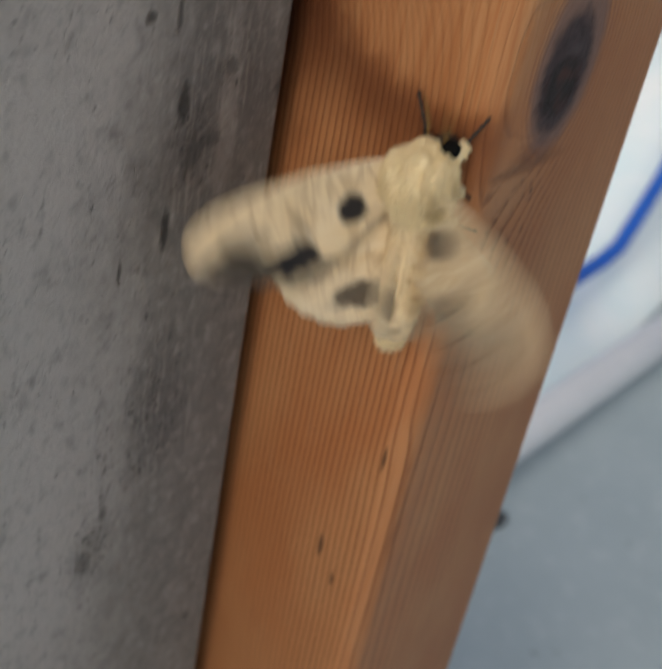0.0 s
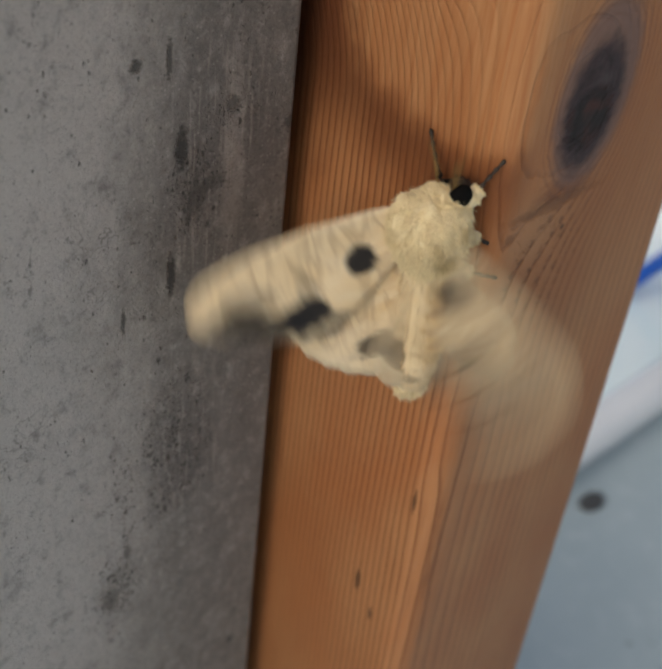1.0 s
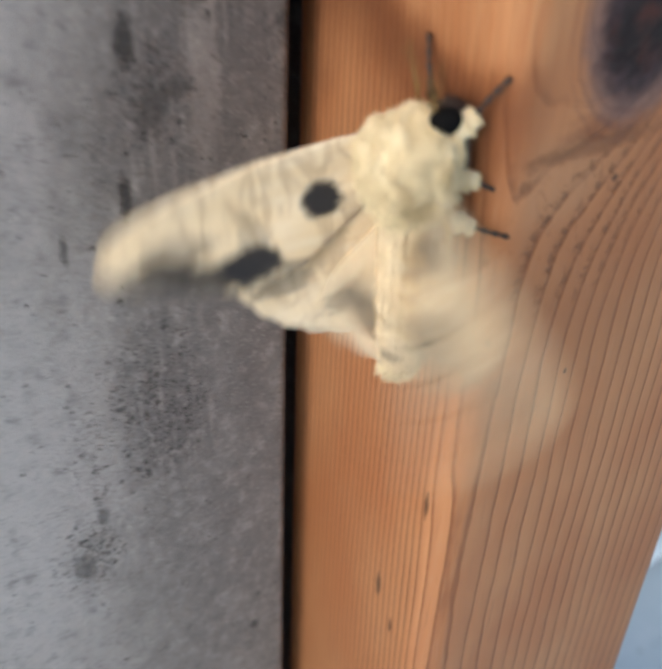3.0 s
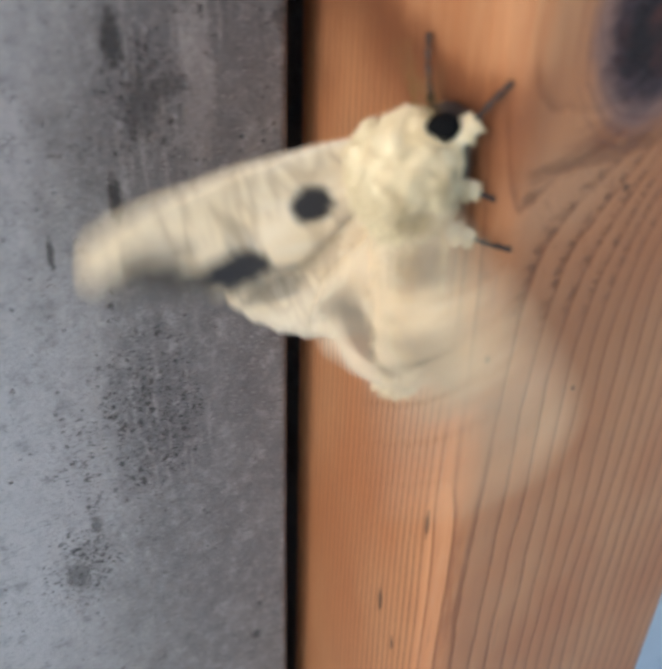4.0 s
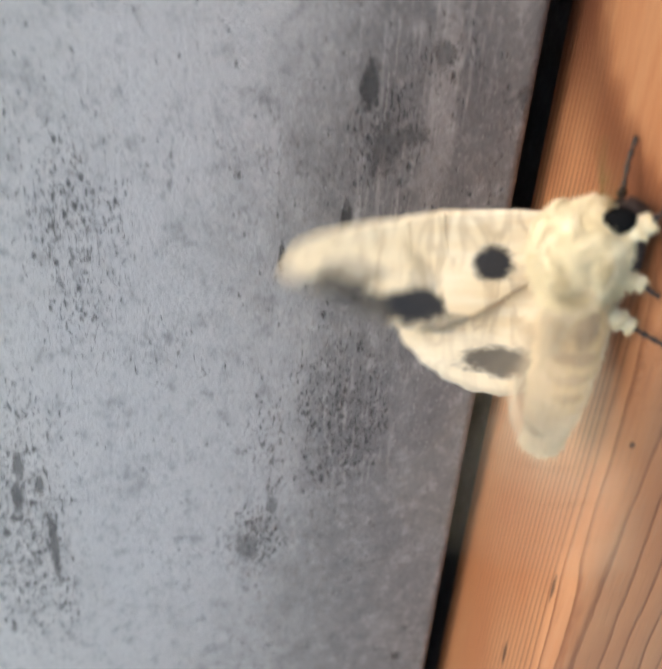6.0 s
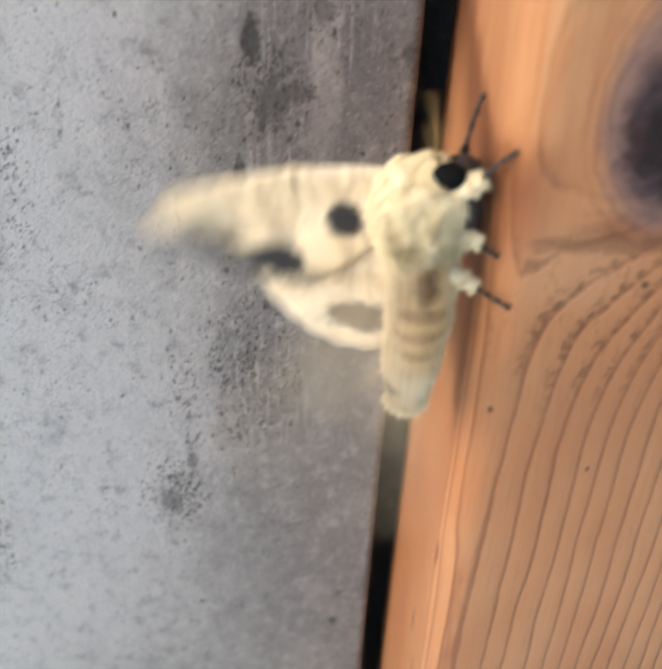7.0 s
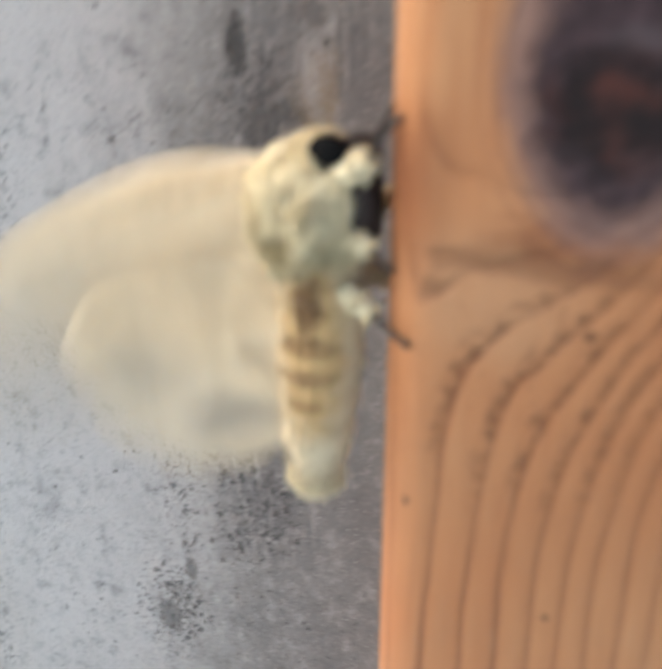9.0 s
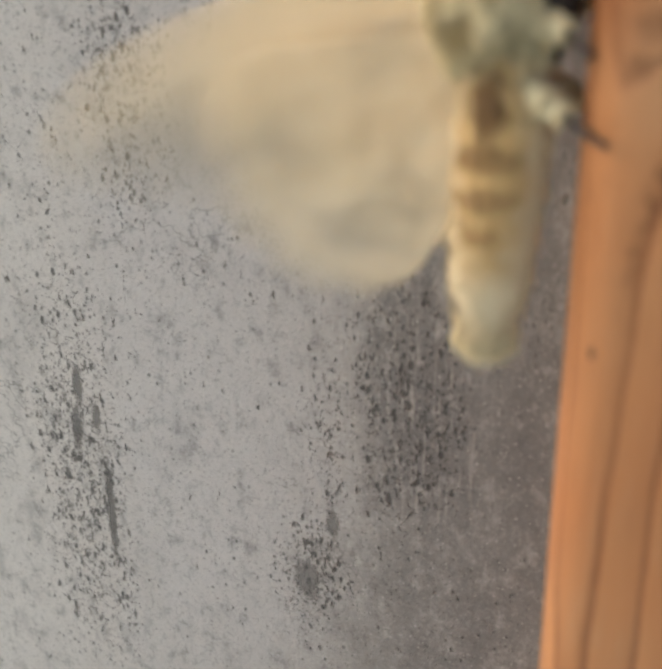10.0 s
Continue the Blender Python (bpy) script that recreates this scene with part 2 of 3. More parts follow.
    torn = n.math("MAXIMUM", torn, n.math("MULTIPLY", n.math("MULTIPLY", n.math("MULTIPLY", low, pocks), n.math("MULTIPLY_ADD", late, 0.5, 0.6)), 0.6))
    dashes = n.math("MULTIPLY", n.step(n.noise(0.8, 3, 0.6), 0.46, 0.6), n.math("MULTIPLY", n.step(turn, 0.5, 0.75), n.step(turn, 1.0, 0.93)))
    torn = n.math("MAXIMUM", torn, n.math("MULTIPLY", dashes, low))
    scar = n.spot((12.0, 0, 36.2), (4.2, 6, 1.7), soft=0.5, rough=rip, amount=1.1)
    color = n.mix(n.math("MULTIPLY", scar, 0.65), color, (0.36, 0.115, 0.042))
    color = n.mix(n.math("MULTIPLY", torn, 0.6), color, (0.22, 0.078, 0.032))
    # the knot: grey-violet heart with a pale rim and a red-brown decayed core
    edge = n.noise(0.5, 3, 0.6)
    dots = n.noise(0.75, 4, 0.65)
    rim = n.spot((13.9, 0, 47.2), (6.9, 14, 11.4), soft=0.14, rough=edge, amount=0.12)
    color = n.mix(n.math("MULTIPLY", rim, 0.85), color, n.mix(dots, (0.24, 0.135, 0.12), (0.40, 0.24, 0.19)))
    rings = n.vec("LENGTH", n.vec("DIVIDE", n.vec("SUBTRACT", n.mm, (13.9, 0, 47.2)), (6.0, 14, 9.8)))
    rings = n.math("MULTIPLY_ADD", n.math("SUBTRACT", edge, 0.5), 0.25, rings)
    band = n.math("MULTIPLY", n.step(rings, 0.85, 1.0), n.step(rings, 1.55, 1.2))
    wave = n.math("FRACT", n.math("MULTIPLY", rings, 7.0))
    color = n.mix(n.math("MULTIPLY", n.math("MULTIPLY", band, n.step(n.math("ABSOLUTE", n.math("SUBTRACT", wave, 0.5)), 0.3, 0.05)), 0.45), color, (0.26, 0.11, 0.07))
    heart = n.spot((13.7, 0, 45.8), (5.1, 14, 7.9), soft=0.2, rough=edge, amount=0.2)
    color = n.mix(n.math("MULTIPLY", heart, 0.95), color, n.mix(n.step(dots, 0.35, 0.7), (0.026, 0.012, 0.015), (0.090, 0.048, 0.054)))
    glint = n.spot((14.6, 0, 48.6), (1.8, 14, 0.7), soft=0.5, rough=dots, amount=0.8)
    color = n.mix(n.math("MULTIPLY", glint, 0.6), color, (0.13, 0.09, 0.09))
    core = n.spot((13.4, 0, 44.2), (3.6, 14, 3.2), soft=0.35, rough=n.noise(0.7, 4, 0.7), amount=0.9)
    color = n.mix(core, color, n.mix(n.step(n.noise(0.38, 2, 0.5), 0.42, 0.66), (0.018, 0.007, 0.006), (0.105, 0.030, 0.020)))
    # nicks with dirt in them
    nick = n.noise(0.9, 4, 0.7)
    marks = n.spot((0, 10.5, -33.3), (3, 0.5, 1.9), soft=0.4, rough=nick, amount=0.8)
    for at, radii in (
        ((0, 3.2, -10.5), (3, 0.3, 1.9)), ((2.4, 0, 14.6), (0.25, 3, 0.4)),
        ((13, 0, 6.7), (0.2, 3, 0.4)), ((0, 7.2, -38), (3, 0.3, 1.2)), ((13.7, 0, 30), (0.35, 3, 0.4)),
    ):
        marks = n.math("MAXIMUM", marks, n.spot(at, radii, soft=0.4, rough=nick, amount=0.8))
    color = n.mix(n.math("MULTIPLY", marks, 0.8), color, (0.07, 0.03, 0.016))
    height = n.math("MULTIPLY_ADD", late, -0.35, n.math("MULTIPLY", fibre, 0.5))
    height = n.math("MULTIPLY_ADD", core, -1.5, height)
    height = n.math("MULTIPLY_ADD", torn, -0.9, height)
    color = n.vec("SCALE", color, scale=0.72)
    mat = n.done(color, n.math("MULTIPLY_ADD", fibre, 0.2, 0.42), height, 0.2)
    n.bsdf.inputs["Specular IOR Level"].default_value = 0.25
    return mat


def floor_material():
    n = Nodes("pale grey screed")
    a = n.noise(0.02, 4, 0.6)
    b = n.noise(0.12, 4, 0.6)
    color = n.mix(a, (0.31, 0.395, 0.435), (0.42, 0.51, 0.55))
    color = n.mix(n.math("MULTIPLY", n.step(b, 0.5, 0.75), 0.4), color, (0.50, 0.58, 0.61))
    specks = n.step(n.noise(0.16, 2, 0.5), 0.27, 0.22)
    color = n.mix(n.math("MULTIPLY", specks, 0.7), color, (0.06, 0.065, 0.07))
    return n.done(color, 0.8, b, 0.5)


def plain(name, color, rough=0.5, second=None, scale=0.3, **more):
    n = Nodes(name)
    tone = n.mix(n.noise(scale, 4, 0.6), color, second or tuple(c * 0.8 for c in color))
    return n.done(tone, rough, n.noise(scale * 6, 3, 0.6), 0.05, **more)


CONCRETE, WOOD, FLOOR = concrete_material(), wood_material(), floor_material()


# ---- mesh helpers; all sizes in millimetres ----
def mesh_of(bm, name, material, smooth=True):
    bmesh.ops.recalc_face_normals(bm, faces=bm.faces)
    data = bpy.data.meshes.new(name)
    bm.to_mesh(data)
    bm.free()
    data.transform(Matrix.Diagonal((MM, MM, MM, 1)))
    data.materials.append(material)
    if smooth:
        data.polygons.foreach_set("use_smooth", [True] * len(data.polygons))
    return data


def thing(name, bm, material, label, category, kind="", smooth=True):
    return tagged(new(name, mesh_of(bm, name, material, smooth)), label, category, "", kind)


def part(name, bm, material, parent, label="", smooth=True, kind=""):
    ob = new(name, mesh_of(bm, name, material, smooth))
    ob.parent = parent
    return tagged(ob, label, "", "", kind)


def block(x0, x1, y0, y1, z0, z1, radius=0.0, segments=4, upright=False):
    bm = bmesh.new()
    bmesh.ops.create_cube(bm, size=1)
    for v in bm.verts:
        v.co = Vector(((x0 + x1) / 2 + v.co.x * (x1 - x0), (y0 + y1) / 2 + v.co.y * (y1 - y0), (z0 + z1) / 2 + v.co.z * (z1 - z0)))
    if radius:
        edges = [e for e in bm.edges if not upright or (abs(e.verts[0].co.z - e.verts[1].co.z) > 1 and e.verts[0].co.y < (y0 + y1) / 2)]
        bmesh.ops.bevel(bm, geom=edges, offset=radius, segments=segments, profile=0.5, affect="EDGES")
    if upright:
        edges = [e for e in bm.edges if abs(e.verts[0].co.z - e.verts[1].co.z) > 1 and e.verts[0].co.y > y1 - 0.1 and e.verts[1].co.y > y1 - 0.1]
        bmesh.ops.bevel(bm, geom=edges, offset=0.8, segments=2, profile=0.5, affect="EDGES")
    return bm


def tube(points, radii, sides=10, caps=True):
    """A round limb through points, with a radius at each."""
    bm = bmesh.new()
    add_tube(bm, points, radii, sides, caps)
    return bm


def add_tube(bm, points, radii, sides=10, caps=True):
    pts = [Vector(p) for p in points]
    loops = []
    for k, p in enumerate(pts):
        way = (pts[min(k + 1, len(pts) - 1)] - pts[max(k - 1, 0)]).normalized()
        u = way.cross(Vector((0.31, 0.9, 0.27))).normalized()
        v = way.cross(u)
        loops.append([bm.verts.new(p + radii[k] * (math.cos(a) * u + math.sin(a) * v)) for a in (2 * math.pi * s / sides for s in range(sides))])
    for a, b in zip(loops, loops[1:]):
        for s in range(sides):
            bm.faces.new((a[s], a[(s + 1) % sides], b[(s + 1) % sides], b[s]))
    if caps:
        bm.faces.new(loops[0][::-1])
        bm.faces.new(loops[-1])


# ---- the setting ----
def wall_and_ground():
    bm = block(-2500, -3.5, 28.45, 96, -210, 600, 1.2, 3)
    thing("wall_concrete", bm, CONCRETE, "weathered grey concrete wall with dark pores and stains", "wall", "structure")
    # block added out of sight behind the post to keep light out of the gap
    bm = block(8, 36, 35, 95, -210, 600, 1.0, 2)
    back = bpy.data.meshes.new("back")
    infill = block(-3.4, 7.9, 82, 95, -210, 600)
    infill.to_mesh(back)
    infill.free()
    bm.from_mesh(back)
    thing("gap_blocker", bm, CONCRETE, "added concrete block behind the wooden post that keeps the gap dark", "wall", "structure")
    bm = bmesh.new()
    bmesh.ops.create_grid(bm, x_segments=1, y_segments=1, size=400000)
    bmesh.ops.translate(bm, verts=bm.verts, vec=(0, 0, -210))
    thing("ground", bm, FLOOR, "pale blue-grey concrete floor with dark specks", "floor", "structure")


def post():
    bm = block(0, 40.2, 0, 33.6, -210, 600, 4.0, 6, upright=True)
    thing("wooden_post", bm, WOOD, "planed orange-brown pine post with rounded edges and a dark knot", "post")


wall_and_ground()
post()


# ---- beyond the post ----
def background():
    sheet = plain("white plastic film", (0.97, 0.98, 0.98), 0.35, (0.60, 0.85, 0.93), 0.022)
    bm = bmesh.new()
    bmesh.ops.create_grid(bm, x_segments=60, y_segments=40, size=0.5)
    for v in bm.verts:
        x, y = v.co.x, v.co.y
        across = 740 + 1180 * x
        deep = 696 + 1170 * y + 0.12 * (across - 400)
        # slope added to turn the sheet towards the sun and brighten it
        sun_slope = 130 * (1 - math.exp(-max(0.0, across - 380) / 260)) * min(1.0, max(0.0, (1250 - across) / 450)) * min(1.0, max(0.0, (1250 - deep) / 500))
        crumple = 9 * noise.noise((x * 14, y * 14, 3)) + 4 * noise.noise((x * 40, y * 40, 7))
        v.co = Vector((across, deep, -209 if v.is_boundary else -196 + sun_slope + crumple))
    thing("plastic_sheet", bm, sheet, "crumpled white plastic sheet on the floor, sloped up to catch the sun", "sheet")
    steel = plain("galvanised steel", (0.78, 0.82, 0.86), 0.4, (0.62, 0.67, 0.72), 0.05, metallic=0.25)
    thing("steel_pipe", tube([(60, 96, -201), (400, 94, -201), (1600, 90, -201)], [9, 9, 9], 20), steel, "grey galvanised steel pipe lying on the floor", "pipe")
    blue = plain("blue nylon", (0.01, 0.13, 0.62), 0.45, (0.01, 0.09, 0.45), 0.2)
    pts = [(250, 146, -192), (320, 138, -188), (368, 139.5, -187), (384, 139, -185), (395, 137.5, -180), (416, 141, -169), (439, 145, -157), (490, 158, -131), (560, 182, -96)]
    thing("blue_cord", tube(pts, [3.9] * len(pts), 12), blue, "bright blue nylon cord lying on the plastic sheet", "cord")
    dark = plain("dark stone", (0.07, 0.075, 0.08), 0.9)
    bm = bmesh.new()
    bmesh.ops.create_icosphere(bm, subdivisions=3, radius=1)
    for v in bm.verts:
        v.co = Vector((212 + v.co.x * 6.5, 75.5 + v.co.y * 4, -209.2 + v.co.z * 1.5)) * (1 + 0.004 * noise.noise(v.co * 2))
    thing("pebble", bm, dark, "small dark pebble on the pale floor", "stone")
    bm = lump((176, 81, -208.4), (2.6, 2.0, 1.8), 0.3, 2.0, 3)
    thing("plaster_chip", bm, plain("white plaster", (0.85, 0.85, 0.83), 0.9), "small white plaster chip on the pale floor", "chip")


# ---- the moth ----
BASE = Vector((-4.5, 3.5, 30.0))


def cream_material(name, light, deep, scale=1.2, patches=()):
    n = Nodes(name)
    tone = n.mix(n.noise(scale, 4, 0.6), light, deep)
    fray = n.noise(0.9, 3, 0.6)
    for at, radii, color, much in patches:
        tone = n.mix(n.math("MULTIPLY", n.spot(at, radii, soft=0.5, rough=fray, amount=0.5), much), tone, color)
    return n.done(tone, 0.85, n.noise(5, 4, 0.7), 0.25, sheen_weight=0.15)


# brown patches: olive markings, with shade of the folds and underside painted in
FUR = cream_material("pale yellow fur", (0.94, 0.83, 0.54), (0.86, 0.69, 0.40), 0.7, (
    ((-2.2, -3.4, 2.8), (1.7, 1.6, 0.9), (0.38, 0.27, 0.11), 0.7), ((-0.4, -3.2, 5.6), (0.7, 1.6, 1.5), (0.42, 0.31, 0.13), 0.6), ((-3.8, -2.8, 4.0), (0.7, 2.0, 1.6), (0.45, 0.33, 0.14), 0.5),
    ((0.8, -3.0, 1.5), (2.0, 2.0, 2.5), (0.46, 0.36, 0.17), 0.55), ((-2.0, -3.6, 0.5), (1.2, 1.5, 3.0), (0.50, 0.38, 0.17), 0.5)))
ABDOMEN = cream_material("banded abdomen", (0.88, 0.75, 0.50), (0.76, 0.58, 0.33), 0.5, (
    ((-0.2, -2.6, -5), (2.4, 2.2, 8), (0.66, 0.40, 0.14), 0.85), ((-0.4, -2.6, -1.2), (1.1, 1.8, 2.2), (0.17, 0.08, 0.02), 0.95),
    ((-0.5, -2.6, -4.4), (2.0, 1.7, 0.9), (0.30, 0.15, 0.045), 0.75), ((-0.5, -2.5, -6.9), (1.9, 1.7, 0.8), (0.32, 0.16, 0.05), 0.7),
    ((-0.6, -2.4, -9.2), (1.5, 1.6, 0.6), (0.34, 0.18, 0.06), 0.65), ((-0.8, 0, -13.6), (4, 4, 1.8), (0.92, 0.76, 0.50), 0.8),
    ((-2.1, -0.8, -14.6), (1.1, 1.2, 0.8), (0.14, 0.10, 0.06), 0.7)))
BLACK = plain("matt black eye", (0.003, 0.003, 0.003), 0.9, (0.006, 0.006, 0.006), 2.0)
BLACK.node_tree.nodes["Principled BSDF"].inputs["Specular IOR Level"].default_value = 0.1
BROWN = plain("dark brown scales", (0.035, 0.018, 0.011), 0.7, (0.012, 0.008, 0.006), 1.0)
TARSUS = plain("dark banded leg", (0.014, 0.010, 0.009), 0.7, (0.04, 0.03, 0.022), 1.6)
FEATHER = plain("brown antenna", (0.32, 0.20, 0.06), 0.7, (0.18, 0.10, 0.03), 1.0)


def wing_material(name, spots, thin=0.0):
    n = Nodes(name)
    vein = n.noise(0.5, 3, 0.55, stretch=(0.35, 1.6, 1))
    tone = n.mix(n.step(vein, 0.3, 0.7), (0.90, 0.755, 0.50), (0.97, 0.87, 0.66))
    tone = n.mix(n.math("MULTIPLY", n.noise(2.5, 3, 0.6), 0.3), tone, (0.66, 0.52, 0.32))
    # ragged tan streaks that cross the veins
    wave = n.noise(0.3, 2, 0.5, stretch=(1.5, 0.5, 1), distort=0.8)
    tone = n.mix(n.math("MULTIPLY", n.math("MULTIPLY", n.step(wave, 0.44, 0.55), n.step(wave, 0.68, 0.57)), 0.4), tone, (0.45, 0.32, 0.16))
    fray = n.noise(0.6, 5, 0.7, stretch=(0.7, 1.3, 1))
    for x, y, rx, ry, color, much in spots:
        tone = n.mix(n.math("MULTIPLY", n.spot((x, y, 0), (rx, ry, 9), soft=0.3, rough=fray, amount=0.7), much), tone, color)
    mat = n.done(tone, 0.8, n.noise(3, 3, 0.6, stretch=(0.3, 1.5, 1)), 0.06, sheen_weight=0.3)
    glow = n.tree.nodes.new("ShaderNodeBsdfTranslucent")
    both = n.tree.nodes.new("ShaderNodeMixShader")
    both.inputs[0].default_value = 0.4
    n.plug(tone, glow.inputs[0])
    n.plug(n.bsdf.outputs[0], both.inputs[1])
    n.plug(glow.outputs[0], both.inputs[2])
    veil, clear = n.tree.nodes.new("ShaderNodeMixShader"), n.tree.nodes.new("ShaderNodeBsdfTransparent")
    veil.inputs[0].default_value = thin
    n.plug(both.outputs[0], veil.inputs[1])
    n.plug(clear.outputs[0], veil.inputs[2])
    n.plug(veil.outputs[0], n.tree.nodes["Material Output"].inputs[0])
    return mat


INK, SOOT, SMOKE, PALE = (0.006, 0.006, 0.010), (0.016, 0.013, 0.014), (0.12, 0.095, 0.07), (0.90, 0.81, 0.62)
FORE_MARKS = (
    (20.5, 5.9, 3.4, 1.5, SMOKE, 0.5), (14, 6.4, 1.2, 2.6, SMOKE, 0.35), (22.6, 7.8, 3.6, 1.8, SOOT, 0.85), (18.8, 9.7, 5.0, 2.0, SOOT, 0.9),
    (7.5, 4.6, 1.9, 1.8, INK, 0.98), (15.0, 9.2, 2.7, 2.3, INK, 0.97), (11.5, 10.6, 2.0, 0.7, SMOKE, 0.5))
HIND_MARKS = ((9.2, 14.5, 7.5, 5.5, PALE, 0.6), (7.4, 12.6, 3.9, 1.8, (0.06, 0.045, 0.035), 0.88), (13.5, 8.0, 2.8, 1.4, SMOKE, 0.5))
BELOW = ((12, 8, 18, 16, (0.97, 0.82, 0.60), 0.7),)
# the wing towards the open side is made half clear to imitate its beating haze
WING_SKINS = {
    "left": [wing_material("cream " + kind, marks) for kind, marks in (("forewing", FORE_MARKS), ("hindwing", HIND_MARKS), ("wing underside", BELOW))],
    "right": [wing_material("half-clear cream " + kind, marks, 0.5) for kind, marks in (("forewing", FORE_MARKS), ("hindwing", HIND_MARKS), ("wing underside", BELOW))],
}


def at(points, u):
    for (a, p), (b, q) in zip(points, points[1:]):
        if u <= b:
            return p + (q - p) * (u - a) / (b - a)
    return points[-1][1]


def skin(rows, thick, side, first=True, last=True):
    """A thin wing from rows of points, closed at its first and last row where asked; its lower face takes the second material."""
    bm = bmesh.new()
    up = [[bm.verts.new(p + Vector((0, 0, thick / 2))) for p in row] for row in rows]
    low = [[bm.verts.new(p - Vector((0, 0, thick / 2))) for p in row] for row in rows]
    m, k = len(rows), len(rows[0])
    for i in range(m - 1):
        for j in range(k - 1):
            bm.faces.new((up[i][j], up[i + 1][j], up[i + 1][j + 1], up[i][j + 1])).material_index = int(side < 0)
            bm.faces.new((low[i][j], low[i][j + 1], low[i + 1][j + 1], low[i + 1][j])).material_index = int(side > 0)
    rim = [(i, 0) for i in range(m)] + [(m - 1, j) for j in range(1, k)] + [(i, k - 1) for i in range(m - 2, -1, -1)] + [(0, j) for j in range(k - 2, 0, -1)]
    for (i, j), (a, b) in zip(rim, rim[1:] + rim[:1]):
        if (i == a == 0 and not first) or (i == a == m - 1 and not last):
            continue
        bm.faces.new((up[i][j], low[i][j], low[a][b], up[a][b]))
    return bm


HINGES = (12.0, 15.2, 18.4, 21.6, 24.8)


def bow(u, side):
    return side * 0.9 * math.sin(math.pi * min(1, u / 30))


def forewing(side, start, end, steps, below=0.0):
    """A stretch of the forewing along its span; it bends at the hinges between them."""
    lead = [(0, 0.2), (5, -0.7), (12, -0.9), (19, 0.1), (23.5, 1.5), (26, 2.9), (27.2, 4.1), (27.8, 5.4)]
    trail = [(0, 2.4), (4, 6.6), (10, 10.6), (15, 12.2), (19, 11.4), (23, 9.9), (26, 8.3), (27.2, 7.2), (27.8, 6.0)]
    rows = []
    for i in range(steps + 1):
        u = start + (end - start) * i / steps
        a, b = at(lead, u), at(trail, u)
        b += 0.18 * math.sin(u * 2.6) * (u > 10)
        rows.append([Vector((u, a + (b - a) * j / 18, bow(u, side) * (0.4 + 0.6 * j / 18) - side * below + side * 0.12 * math.sin(9.4 * (j / 18) + u * 0.1))) for j in range(19)])
    return skin(rows, 0.14, side, start == 0, end > 27)


def hindwing(side):
    rows = []
    for i in range(31):
        a = radians(6 + 74 * i / 30)
        r = at([(0, 14.5), (0.06, 17.0), (0.15, 18.8), (0.4, 19.9), (0.65, 19.8), (0.85, 18.0), (0.95, 15.2), (1, 11.8)], i / 30) + 0.2 * math.sin(i * 1.9)
        rows.append([Vector((math.cos(a) * r * s, math.sin(a) * r * s, side * (-0.35 - 0.5 * s + 0.08 * s * math.sin(i * 0.9)))) for s in ((0.05 + 0.95 * j / 16) for j in range(17))])
    return skin(rows, 0.12, side)


def fur_of(skin_mesh, count, length, seed, lean, parent):
    """Short tapering hairs standing out of a skin, as one part of it."""
    rnd = random.Random(seed)
    faces = [(f.center * 1000, f.normal) for f in skin_mesh.polygons]
    verts, tris = [], []
    for _ in range(count):
        c, normal = rnd.choice(faces)
        c = c + Vector((rnd.uniform(-0.2, 0.2), rnd.uniform(-0.2, 0.2), rnd.uniform(-0.2, 0.2)))
        way = (normal + Vector(lean) + 0.5 * Vector((rnd.uniform(-1, 1), rnd.uniform(-1, 1), rnd.uniform(-1, 1)))).normalized()
        u = way.cross(Vector((rnd.uniform(-1, 1), rnd.uniform(-1, 1), 0.3))).normalized()
        v = way.cross(u)
        w, h = rnd.uniform(0.04, 0.075), length * rnd.uniform(0.6, 1.4)
        k = len(verts)
        verts += [(c - 0.2 * way + w * q) * MM for q in (u, -0.5 * u + 0.87 * v, -0.5 * u - 0.87 * v)]
        verts.append((c + h * way - Vector((0, 0, 0.3 * h))) * MM)
        tris += [(k, k + 1, k + 3), (k + 1, k + 2, k + 3), (k + 2, k, k + 3)]
    data = bpy.data.meshes.new("fur")
    data.from_pydata(verts, [], tris)
    data.materials.append(skin_mesh.materials[0])
    ob = new("fur", data)
    ob.parent = parent
    return tagged(ob, "", "", "", "stuff")


def lump(centre, radii, bumps=0.1, seed=0.0, level=4):
    bm = bmesh.new()
    bmesh.ops.create_icosphere(bm, subdivisions=level, radius=1)
    for v in bm.verts:
        d = 1 + bumps * noise.noise(v.co * 2.2 + Vector((seed, 0, 0))) + 0.5 * bumps * noise.noise(v.co * 5 + Vector((0, seed, 0)))
        v.co = Vector(centre) + Vector((v.co.x * radii[0], v.co.y * radii[1], v.co.z * radii[2])) * d
    bm.normal_update()
    return bm


background()


def rel(*p):
    return Vector(p) - BASE


